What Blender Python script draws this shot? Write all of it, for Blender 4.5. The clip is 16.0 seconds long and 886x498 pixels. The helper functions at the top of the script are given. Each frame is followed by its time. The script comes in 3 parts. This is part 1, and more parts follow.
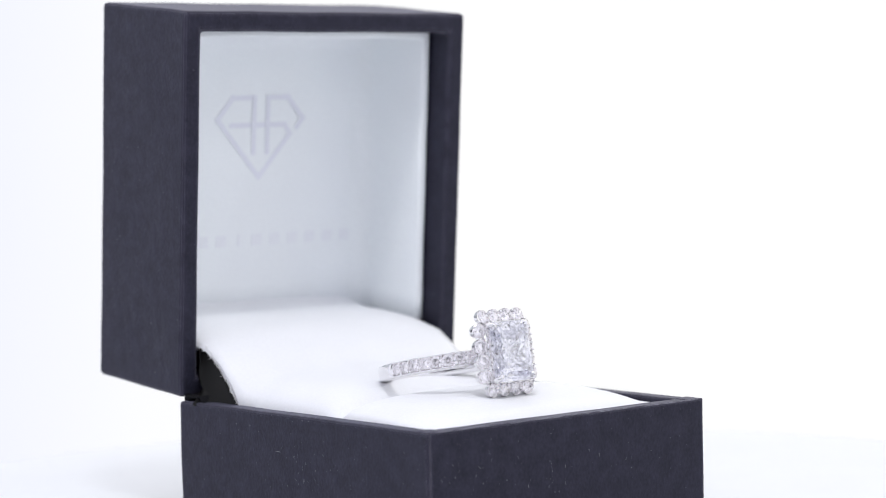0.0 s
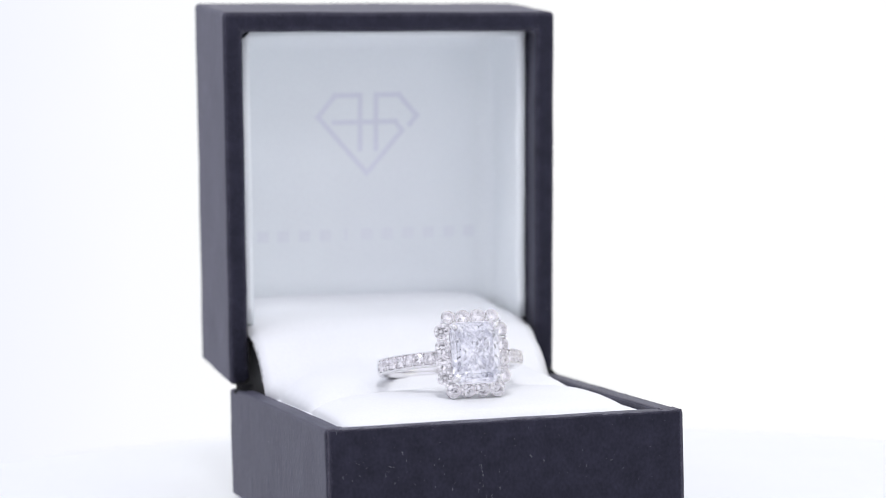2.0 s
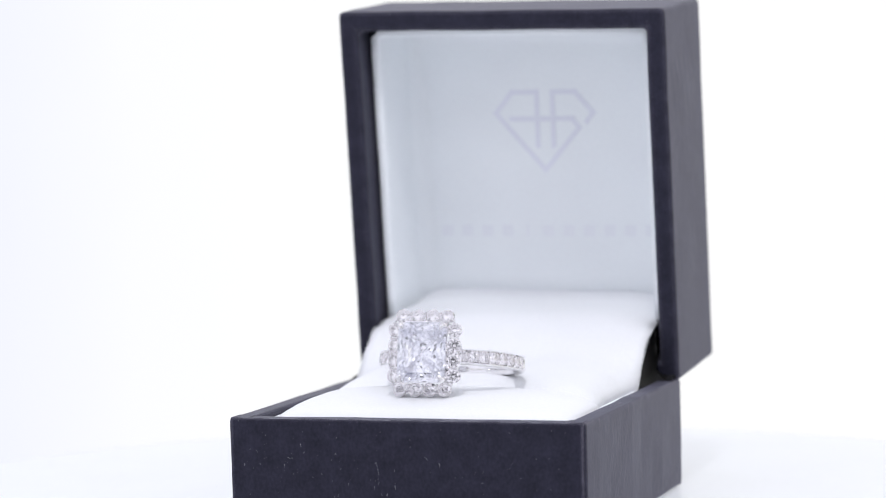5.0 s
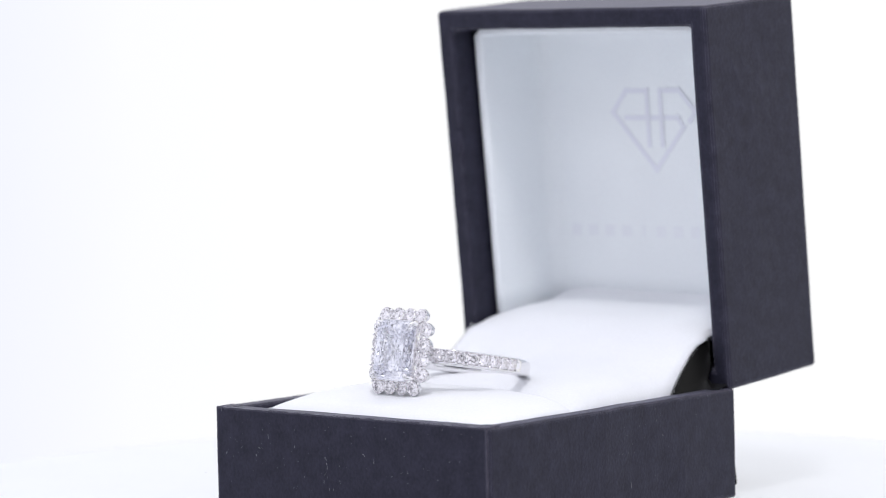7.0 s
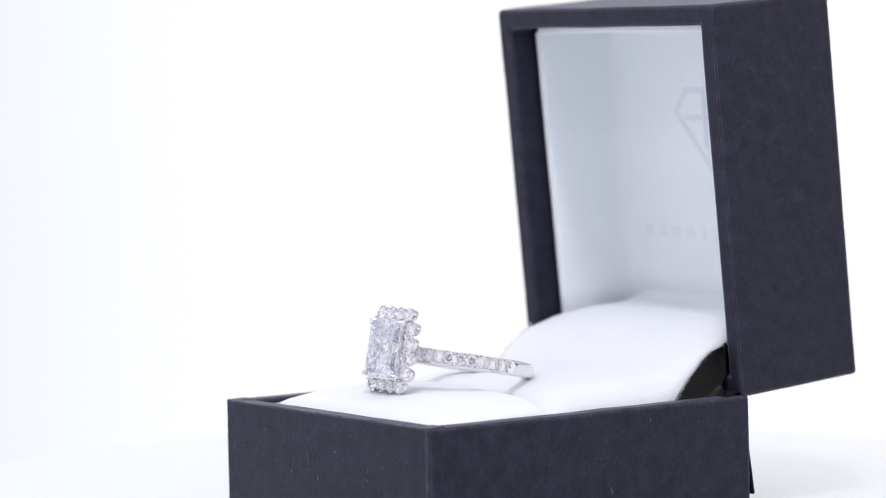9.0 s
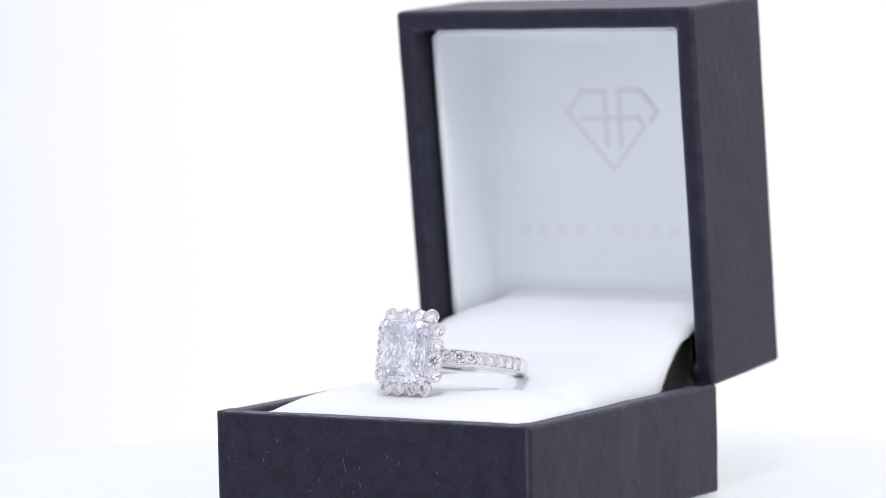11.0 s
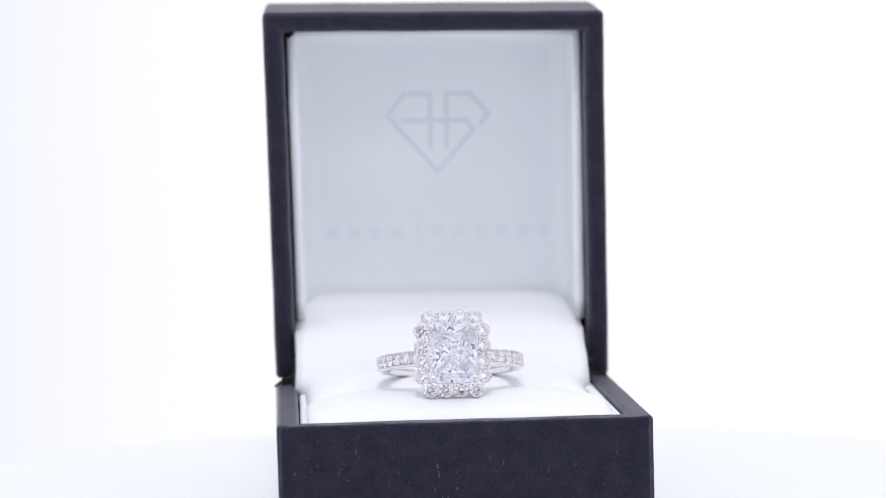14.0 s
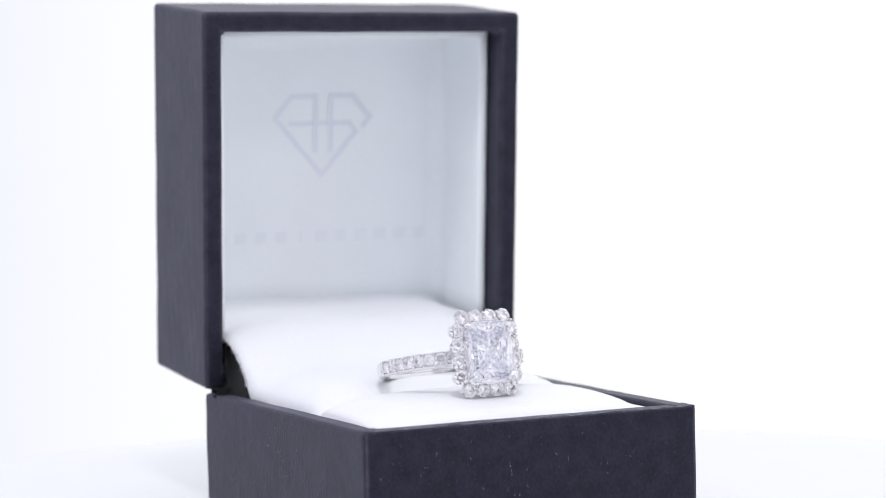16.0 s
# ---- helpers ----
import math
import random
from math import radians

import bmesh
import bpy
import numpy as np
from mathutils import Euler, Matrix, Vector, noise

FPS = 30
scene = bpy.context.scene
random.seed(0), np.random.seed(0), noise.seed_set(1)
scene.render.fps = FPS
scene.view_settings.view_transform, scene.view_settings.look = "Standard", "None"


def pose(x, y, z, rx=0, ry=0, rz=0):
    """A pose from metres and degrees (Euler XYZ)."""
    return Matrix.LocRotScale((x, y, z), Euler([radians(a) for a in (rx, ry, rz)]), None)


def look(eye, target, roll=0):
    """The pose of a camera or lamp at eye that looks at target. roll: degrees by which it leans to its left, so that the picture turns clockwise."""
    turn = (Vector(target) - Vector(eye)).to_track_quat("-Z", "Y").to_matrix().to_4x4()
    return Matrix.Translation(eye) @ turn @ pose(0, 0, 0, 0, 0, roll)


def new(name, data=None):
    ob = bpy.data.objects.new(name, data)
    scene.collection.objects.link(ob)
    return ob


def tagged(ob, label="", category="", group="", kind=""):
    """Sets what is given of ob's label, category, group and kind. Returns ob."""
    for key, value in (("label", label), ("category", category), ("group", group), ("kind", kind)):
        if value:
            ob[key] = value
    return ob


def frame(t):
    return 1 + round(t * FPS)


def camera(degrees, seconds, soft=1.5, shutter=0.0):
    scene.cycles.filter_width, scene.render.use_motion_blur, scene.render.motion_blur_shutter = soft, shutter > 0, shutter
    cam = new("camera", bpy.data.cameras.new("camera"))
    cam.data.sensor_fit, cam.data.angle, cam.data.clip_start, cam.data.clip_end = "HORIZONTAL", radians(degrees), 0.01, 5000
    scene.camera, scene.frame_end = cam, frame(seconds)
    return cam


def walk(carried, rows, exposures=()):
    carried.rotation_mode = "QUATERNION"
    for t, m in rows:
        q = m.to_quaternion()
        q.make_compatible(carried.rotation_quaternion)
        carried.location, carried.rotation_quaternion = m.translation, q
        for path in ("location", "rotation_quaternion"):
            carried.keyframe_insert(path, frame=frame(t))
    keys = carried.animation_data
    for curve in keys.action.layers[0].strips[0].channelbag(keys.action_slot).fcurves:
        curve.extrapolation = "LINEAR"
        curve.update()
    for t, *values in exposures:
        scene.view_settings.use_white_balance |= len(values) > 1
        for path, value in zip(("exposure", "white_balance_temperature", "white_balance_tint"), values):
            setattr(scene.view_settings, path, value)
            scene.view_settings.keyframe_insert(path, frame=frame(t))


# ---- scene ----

MM = 0.001
RIM = 16.4            # height of the box's rim over the turntable, mm

# ---- camera: it stands still ----
cam = camera(17.185, 16.0, 0.6)
YAW, PITCH = 0.0079204, 0.0619563
EYE = Vector((0.0, -0.42151, 0.04821 + RIM * MM))
AHEAD = Vector((-math.sin(YAW) * math.cos(PITCH), math.cos(YAW) * math.cos(PITCH), -math.sin(PITCH)))
cam.data.dof.use_dof = True
cam.data.dof.focus_distance = 0.412
cam.data.dof.aperture_fstop = 22.0
STILL = look(EYE, EYE + AHEAD, -1.013)
walk(cam, [(0.0, STILL), (16.0, STILL)])

# ---- light: a white photo tent lit from all round, one soft lamp overhead ----
world = bpy.data.worlds.new("studio")
world.use_nodes = True
scene.world = world
world.node_tree.nodes["Background"].inputs[0].default_value = (0.885, 0.895, 1.0, 1)
world.node_tree.nodes["Background"].inputs[1].default_value = 1.145

lamp = new("overhead_softbox", bpy.data.lights.new("overhead_softbox", "AREA"))
lamp.data.shape, lamp.data.size, lamp.data.size_y = "RECTANGLE", 0.06, 0.05
lamp.data.energy = 0.92
lamp.data.color = (0.985, 0.985, 1.0)
lamp.matrix_world = look((0.0, -0.215, 0.54), (0, 0.0, 0.03))
scene.view_settings.exposure = 0.0
scene.cycles.max_bounces, scene.cycles.glossy_bounces, scene.cycles.transmission_bounces = 24, 20, 24   # light runs long ways inside the stones


# ---- materials ----
def material(name):
    m = bpy.data.materials.new(name)
    m.use_nodes = True
    t = m.node_tree
    return m, t, t.nodes["Principled BSDF"], t.nodes.new, t.links.new


def paper(name, base, seed, stretch):
    """Dark paper with a fine vertical grain, lighter rubbed fibres and specks of dust."""
    m, t, b, node, link = material(name)
    co = node("ShaderNodeTexCoord")
    mp = node("ShaderNodeMapping")
    mp.inputs["Location"].default_value = (seed, seed * 0.7, 0)
    mp.inputs["Scale"].default_value = stretch
    link(co.outputs["Object"], mp.inputs["Vector"])
    grain = node("ShaderNodeTexNoise")
    grain.inputs["Scale"].default_value = 1.0
    grain.inputs["Detail"].default_value = 4
    link(mp.outputs[0], grain.inputs["Vector"])
    mp2 = node("ShaderNodeMapping")
    mp2.inputs["Scale"].default_value = (420, 420, 420)
    link(co.outputs["Object"], mp2.inputs["Vector"])
    cloud = node("ShaderNodeTexNoise")
    cloud.inputs["Scale"].default_value = 1.0
    cloud.inputs["Detail"].default_value = 5
    link(mp2.outputs[0], cloud.inputs["Vector"])
    ramp = node("ShaderNodeValToRGB")
    ramp.color_ramp.elements[0].position, ramp.color_ramp.elements[1].position = 0.3, 0.75
    lo = [c * 0.6 for c in base]
    hi = [c * 1.5 for c in base]
    ramp.color_ramp.elements[0].color, ramp.color_ramp.elements[1].color = (*lo, 1), (*hi, 1)
    mixv = node("ShaderNodeMath")
    mixv.operation = "MULTIPLY_ADD"
    link(grain.outputs["Fac"], mixv.inputs[0])
    mixv.inputs[1].default_value = 0.5
    sc = node("ShaderNodeMath")
    sc.operation = "MULTIPLY"
    link(cloud.outputs["Fac"], sc.inputs[0])
    sc.inputs[1].default_value = 0.5
    link(sc.outputs[0], mixv.inputs[2])
    link(mixv.outputs[0], ramp.inputs[0])
    # dust: sparse pale specks
    dust = node("ShaderNodeTexVoronoi")
    dust.inputs["Scale"].default_value = 900
    link(co.outputs["Object"], dust.inputs["Vector"])
    keep = node("ShaderNodeMath")
    keep.operation = "GREATER_THAN"
    sep = node("ShaderNodeSeparateColor")
    link(dust.outputs["Color"], sep.inputs[0])
    link(sep.outputs[0], keep.inputs[0])
    keep.inputs[1].default_value = 0.55
    small = node("ShaderNodeMath")
    small.operation = "LESS_THAN"
    link(dust.outputs["Distance"], small.inputs[0])
    small.inputs[1].default_value = 0.05
    both = node("ShaderNodeMath")
    both.operation = "MULTIPLY"
    link(keep.outputs[0], both.inputs[0])
    link(small.outputs[0], both.inputs[1])
    half = node("ShaderNodeMath")
    half.operation = "MULTIPLY"
    link(both.outputs[0], half.inputs[0])
    half.inputs[1].default_value = 0.3
    mix = node("ShaderNodeMix")
    mix.data_type = "RGBA"
    link(half.outputs[0], mix.inputs["Factor"])
    link(ramp.outputs[0], mix.inputs["A"])
    mix.inputs["B"].default_value = (0.45, 0.45, 0.5, 1)
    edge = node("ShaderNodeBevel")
    edge.samples = 4
    edge.inputs["Radius"].default_value = 0.0007
    geo = node("ShaderNodeNewGeometry")
    dot = node("ShaderNodeVectorMath")
    dot.operation = "DOT_PRODUCT"
    link(edge.outputs[0], dot.inputs[0])
    link(geo.outputs["Normal"], dot.inputs[1])
    rub = node("ShaderNodeMapRange")
    rub.inputs["From Min"].default_value, rub.inputs["From Max"].default_value = 0.985, 0.90
    link(dot.outputs["Value"], rub.inputs["Value"])
    uneven = node("ShaderNodeMath")
    uneven.operation = "MULTIPLY"
    link(rub.outputs[0], uneven.inputs[0])
    link(cloud.outputs["Fac"], uneven.inputs[1])
    rubbed = node("ShaderNodeMix")
    rubbed.data_type = "RGBA"
    link(uneven.outputs[0], rubbed.inputs["Factor"])
    link(mix.outputs["Result"], rubbed.inputs["A"])
    rubbed.inputs["B"].default_value = (0.16, 0.15, 0.19, 1)
    link(rubbed.outputs["Result"], b.inputs["Base Color"])
    b.inputs["Roughness"].default_value = 0.48
    b.inputs["Specular IOR Level"].default_value = 0.16
    b.inputs["Specular Tint"].default_value = (0.85, 0.85, 1.0, 1)
    b.inputs["Sheen Weight"].default_value = 0.26
    b.inputs["Sheen Roughness"].default_value = 0.35
    b.inputs["Sheen Tint"].default_value = (0.79, 0.78, 1.0, 1)
    bump = node("ShaderNodeBump")
    bump.inputs["Strength"].default_value = 0.34
    bump.inputs["Distance"].default_value = 0.0002
    link(mixv.outputs[0], bump.inputs["Height"])
    # broader raised ridges that run with the grain
    mp3 = node("ShaderNodeMapping")
    mp3.inputs["Scale"].default_value = [v * 0.32 for v in stretch]
    link(co.outputs["Object"], mp3.inputs["Vector"])
    ridge = node("ShaderNodeTexNoise")
    ridge.inputs["Scale"].default_value = 1.0
    ridge.inputs["Detail"].default_value = 2
    link(mp3.outputs[0], ridge.inputs["Vector"])
    lift = node("ShaderNodeMapRange")
    lift.inputs["From Min"].default_value, lift.inputs["From Max"].default_value = 0.5, 0.72
    link(ridge.outputs["Fac"], lift.inputs["Value"])
    bump2 = node("ShaderNodeBump")
    bump2.inputs["Strength"].default_value = 0.06
    bump2.inputs["Distance"].default_value = 0.00025
    patch = node("ShaderNodeMapRange")
    patch.inputs["From Min"].default_value, patch.inputs["From Max"].default_value = 0.45, 0.65
    link(cloud.outputs["Fac"], patch.inputs["Value"])
    worn = node("ShaderNodeMath")
    worn.operation = "MULTIPLY"
    link(lift.outputs[0], worn.inputs[0])
    link(patch.outputs[0], worn.inputs[1])
    link(worn.outputs[0], bump2.inputs["Height"])
    link(bump.outputs[0], bump2.inputs["Normal"])
    link(bump2.outputs[0], b.inputs["Normal"])
    return m


def cloth(name, base, scale, rough, relief):
    m, t, b, node, link = material(name)
    co = node("ShaderNodeTexCoord")
    fine = node("ShaderNodeTexNoise")
    fine.inputs["Scale"].default_value = scale
    fine.inputs["Detail"].default_value = 6
    link(co.outputs["Object"], fine.inputs["Vector"])
    broad = node("ShaderNodeTexNoise")
    broad.inputs["Scale"].default_value = 60
    link(co.outputs["Object"], broad.inputs["Vector"])
    add = node("ShaderNodeMath")
    add.operation = "MULTIPLY_ADD"
    link(fine.outputs["Fac"], add.inputs[0])
    add.inputs[1].default_value = 0.5
    sc = node("ShaderNodeMath")
    sc.operation = "MULTIPLY"
    sc.inputs[1].default_value = 0.5
    link(broad.outputs["Fac"], sc.inputs[0])
    link(sc.outputs[0], add.inputs[2])
    ramp = node("ShaderNodeValToRGB")
    ramp.color_ramp.elements[0].position, ramp.color_ramp.elements[1].position = 0.25, 0.75
    ramp.color_ramp.elements[0].color = (*[c * 0.94 for c in base], 1)
    ramp.color_ramp.elements[1].color = (*[min(c * 1.04, 0.95) for c in base], 1)
    link(add.outputs[0], ramp.inputs[0])
    link(ramp.outputs[0], b.inputs["Base Color"])
    b.inputs["Roughness"].default_value = rough
    b.inputs["Specular IOR Level"].default_value = 0.2
    bump = node("ShaderNodeBump")
    bump.inputs["Strength"].default_value = relief
    bump.inputs["Distance"].default_value = 0.00006
    link(fine.outputs["Fac"], bump.inputs["Height"])
    link(bump.outputs[0], b.inputs["Normal"])
    return m


def gem(name, tint, polish):
    m = bpy.data.materials.new(name)
    m.use_nodes = True
    t = m.node_tree
    t.nodes.remove(t.nodes["Principled BSDF"])
    g = t.nodes.new("ShaderNodeBsdfGlass")
    g.inputs["Color"].default_value = (*tint, 1)
    g.inputs["Roughness"].default_value = polish
    g.inputs["IOR"].default_value = 2.42
    t.links.new(g.outputs[0], t.nodes["Material Output"].inputs[0])
    return m


def gold(name):
    m, t, b, node, link = material(name)
    co = node("ShaderNodeTexCoord")
    n = node("ShaderNodeTexNoise")
    n.inputs["Scale"].default_value = 900
    n.inputs["Detail"].default_value = 5
    link(co.outputs["Object"], n.inputs["Vector"])
    r = node("ShaderNodeMapRange")
    r.inputs["To Min"].default_value, r.inputs["To Max"].default_value = 0.06, 0.2
    link(n.outputs["Fac"], r.inputs["Value"])
    link(r.outputs[0], b.inputs["Roughness"])
    b.inputs["Base Color"].default_value = (0.83, 0.82, 0.83, 1)
    b.inputs["Metallic"].default_value = 1.0
    return m


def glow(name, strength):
    """White fabric, its brightness added as glow, fading cooler to one side."""
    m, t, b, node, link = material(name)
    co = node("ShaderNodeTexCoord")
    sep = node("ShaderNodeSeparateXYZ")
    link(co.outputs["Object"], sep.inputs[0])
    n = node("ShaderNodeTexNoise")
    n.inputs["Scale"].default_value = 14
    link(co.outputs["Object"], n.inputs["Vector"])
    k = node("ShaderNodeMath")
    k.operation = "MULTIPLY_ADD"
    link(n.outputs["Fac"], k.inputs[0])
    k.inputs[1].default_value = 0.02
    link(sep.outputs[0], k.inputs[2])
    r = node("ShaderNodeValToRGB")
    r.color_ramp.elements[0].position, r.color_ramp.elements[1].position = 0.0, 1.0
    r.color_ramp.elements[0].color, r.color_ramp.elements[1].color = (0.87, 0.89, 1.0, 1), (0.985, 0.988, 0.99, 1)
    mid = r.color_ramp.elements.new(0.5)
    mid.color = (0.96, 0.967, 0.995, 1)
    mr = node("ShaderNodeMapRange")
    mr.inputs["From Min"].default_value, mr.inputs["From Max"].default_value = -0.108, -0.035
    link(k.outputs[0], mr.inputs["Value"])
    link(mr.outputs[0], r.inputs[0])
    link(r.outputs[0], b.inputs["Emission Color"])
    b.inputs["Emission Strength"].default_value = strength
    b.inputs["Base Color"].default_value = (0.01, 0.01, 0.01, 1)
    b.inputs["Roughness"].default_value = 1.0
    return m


PAPER = paper("charcoal_paper", (0.0200, 0.0197, 0.0328), 0.0, (2300, 2300, 1750))
PAPER_LID = paper("charcoal_paper_lid", (0.0200, 0.0197, 0.0328), 3.1, (2300, 1750, 2300))
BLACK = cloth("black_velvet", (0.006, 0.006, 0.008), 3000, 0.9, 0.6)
GLOSSY_BLACK = cloth("black_hinge_foil", (0.0025, 0.0023, 0.0023), 1800, 0.42, 0.2)
SATIN = cloth("white_leatherette", (0.845, 0.852, 0.875), 2600, 0.55, 0.25)
LINING = cloth("pale_lining", (0.872, 0.902, 0.925), 2600, 0.5, 0.25)
FUZZ = cloth("cut_fibre", (0.85, 0.85, 0.86), 5000, 0.95, 0.8)
INK = cloth("grey_foil_print", (0.80, 0.815, 0.88), 2600, 0.4, 0.1)
INK_FAINT = cloth("faint_foil_print", (0.84, 0.86, 0.895), 2600, 0.4, 0.1)
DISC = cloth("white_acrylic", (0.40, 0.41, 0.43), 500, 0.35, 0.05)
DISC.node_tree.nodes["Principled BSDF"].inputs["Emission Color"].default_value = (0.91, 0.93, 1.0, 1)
DISC.node_tree.nodes["Principled BSDF"].inputs["Emission Strength"].default_value = 0.42   # glow added to thin the box's shadow on the platter
TABLE = cloth("white_table_paper", (0.82, 0.83, 0.85), 700, 0.8, 0.2)
DARK_CARD = cloth("dark_card_grey", (0.06, 0.06, 0.065), 300, 0.8, 0.2)
BODY = cloth("turntable_plastic", (0.7, 0.7, 0.72), 700, 0.4, 0.1)
DIAMOND = gem("diamond", (0.987, 0.988, 1.0), 0.025)
WORN = cloth("worn_paper_edge", (0.26, 0.26, 0.30), 4000, 0.9, 0.5)
SCUFF = cloth("rubbed_fibre", (0.26, 0.26, 0.29), 4000, 0.9, 0.5)
MELEE = gem("small_diamond", (1.0, 0.9945, 0.999), 0.03)
METAL = gold("white_gold")
TENT = glow("glowing_white_sheet", 1.0)


# ---- mesh helpers ----
def part(name, bm, mat, parent=None, label="", m=None, smooth=False):
    """Links a bmesh (or a ready mesh) as one object, under a thing or a part."""
    if isinstance(bm, bmesh.types.BMesh):
        me = bpy.data.meshes.new(name)
        bm.to_mesh(me)
        bm.free()
        me.materials.append(mat)
        if smooth:
            for p in me.polygons:
                p.use_smooth = True
    else:
        me = bm
    ob = new(name, me)
    if parent:
        ob.parent = parent
    if m is not None:
        ob.matrix_basis = m
    if label:
        ob["label"] = label
    return ob


def mm(m):
    """A pose given in millimetres."""
    m = m.copy()
    m.translation = m.translation * MM
    return m


def scaled(bm):
    bmesh.ops.scale(bm, vec=(MM, MM, MM), verts=bm.verts)
    return bm


def thicken(bm, t):
    bmesh.ops.recalc_face_normals(bm, faces=bm.faces)
    bm.normal_update()
    bmesh.ops.solidify(bm, geom=list(bm.faces), thickness=t)
    bmesh.ops.recalc_face_normals(bm, faces=bm.faces)


def wobble(bm, amount, size, seed=0.0):
    for v in bm.verts:
        p = v.co * (1.0 / size) + Vector((seed, seed * 1.7, seed * 0.3))
        v.co += Vector((noise.noise(p), noise.noise(p + Vector((31, 7, 3))), noise.noise(p + Vector((5, 57, 11))))) * amount


def block(bm, x0, x1, y0, y1, z0, z1):
    r = bmesh.ops.create_cube(bm, size=1.0)
    for v in r["verts"]:
        v.co = Vector(((x0 + x1) / 2 + v.co.x * (x1 - x0), (y0 + y1) / 2 + v.co.y * (y1 - y0), (z0 + z1) / 2 + v.co.z * (z1 - z0)))
    return r["verts"]


def tray(w, d, h, wall, outer, inner, cuts=6, seed=0.0, rough=0.09):
    """An open box, hollow towards +z, centred in x and y, its mouth at z = 0. Millimetres."""
    bm = bmesh.new()
    a, b = w / 2, d / 2
    def ring(x, y, z):
        return [bm.verts.new(p) for p in ((-x, -y, z), (x, -y, z), (x, y, z), (-x, y, z))]
    o0, o1 = ring(a, b, -h), ring(a, b, 0)
    i1, i0 = ring(a - wall, b - wall, 0), ring(a - wall, b - wall, -h + wall)
    bm.faces.new(reversed(o0))
    bm.faces.new(i0)
    for lo, up in ((o0, o1), (o1, i1), (i1, i0)):
        for k in range(4):
            bm.faces.new((lo[k], lo[(k + 1) % 4], up[(k + 1) % 4], up[k]))
    bmesh.ops.recalc_face_normals(bm, faces=bm.faces)
    bm.normal_update()
    ins = set(i0)
    deep = [e for e in bm.edges if all(v in ins for v in e.verts)]
    if inner > 0:
        bmesh.ops.bevel(bm, geom=deep, offset=inner, segments=6, affect="EDGES", profile=0.5)
    bm.normal_update()
    sharp = [e for e in bm.edges if e.calc_length() > 0.1 and len(e.link_faces) == 2 and e.calc_face_angle(0) > 1.2]
    bmesh.ops.bevel(bm, geom=sharp, offset=outer, segments=3, affect="EDGES", profile=0.5)
    if cuts:
        long_edges = [e for e in bm.edges if e.calc_length() > 8]
        bmesh.ops.subdivide_edges(bm, edges=long_edges, cuts=cuts, use_grid_fill=True)
    wobble(bm, rough, 9.0, seed)
    return bm


# ---- setting: table, tent, turntable ----
def setting():
    bm = bmesh.new()
    block(bm, -0.55, 0.55, -0.75, 0.34, -0.075, -0.055)
    bmesh.ops.bevel(bm, geom=list(bm.edges), offset=0.004, segments=2, affect="EDGES")
    tagged(part("tabletop", bm, TABLE), "plain white paper-covered table under the turntable", "table", kind="structure")

    bm = bmesh.new()
    rows = []
    for i in range(49):
        a = radians(-112 + 224 * i / 48)
        col = []
        for z in (-0.054, 0.05, 0.2, 0.35, 0.5):
            col.append(bm.verts.new((0.30 * math.sin(a), 0.30 * math.cos(a), z)))
        rows.append(col)
    for c0, c1 in zip(rows, rows[1:]):
        for k in range(4):
            bm.faces.new((c0[k], c0[k + 1], c1[k + 1], c1[k]))
    thicken(bm, 0.002)
    tagged(part("backdrop", bm, TENT, smooth=True), "plain white photo backdrop curving round the table, with added glow", "backdrop", kind="structure")


    # unseen dark card behind the camera, added so stones and metal reflect darks
    bm = bmesh.new()
    block(bm, -0.36, 0.36, -0.745, -0.73, -0.055, 0.22)
    bmesh.ops.bevel(bm, geom=list(bm.edges), offset=0.002, segments=2, affect="EDGES")
    tagged(part("dark_reflection_card", bm, DARK_CARD), "unseen dark card behind the camera, added for reflections in the ring", "wall", kind="structure")


def lathe(bm, profile, n=96):
    rings = [[bm.verts.new((r * math.cos(2 * math.pi * k / n), r * math.sin(2 * math.pi * k / n), z)) for k in range(n)] for r, z in profile]
    for a, b in zip(rings, rings[1:]):
        for k in range(n):
            bm.faces.new((a[k], a[(k + 1) % n], b[(k + 1) % n], b[k]))
    bm.faces.new(list(reversed(rings[0])))
    bm.faces.new(rings[-1])


def turntable():
    root = tagged(new("turntable"), "white round display turntable turning under the box", "turntable")
    bm = bmesh.new()
    lathe(bm, [(101, -9), (103, -8.2), (103.6, -7), (103.6, -1.6), (103.0, -0.5), (101.6, 0.0)], 128)
    part("platter", scaled(bm), DISC, root, "smooth white acrylic platter with added glow")
    bm = bmesh.new()
    lathe(bm, [(82, -54.8), (84, -53), (80, -14), (76, -9.1)], 96)
    part("foot", scaled(bm), BODY, root, "white plastic turntable foot")
    return root


# ---- the box ----
def along(pts, y):
    """Height at y on a profile of (y, z) points."""
    for (a, za), (b, zb) in zip(pts, pts[1:]):
        if y <= b:
            f = max(0.0, (y - a) / (b - a))
            return za + (zb - za) * f
    return pts[-1][1]


FLAP_SIDE = [(0.6, -2.4), (2.2, -1.4), (5.0, -1.2), (15.5, -1.2), (19.0, -1.4), (21.5, -1.5), (23.5, 1.3), (25.5, 3.7), (28.0, 6.0), (30.4, 7.6), (34.2, 9.0), (40.7, 9.8), (44.5, 10.0), (47.2, 10.2), (49.2, 10.7), (50.6, 11.5), (53.0, 13.5)]
FLAP_MIDDLE = [(0.0, -6.0), (1.6, -1.5), (3.2, 0.9), (5.0, 1.7), (8.0, 2.15), (11.0, 2.35), (16.0, 2.55), (20.0, 2.8), (23.5, 3.5), (25.5, 4.5), (28.0, 6.1)]


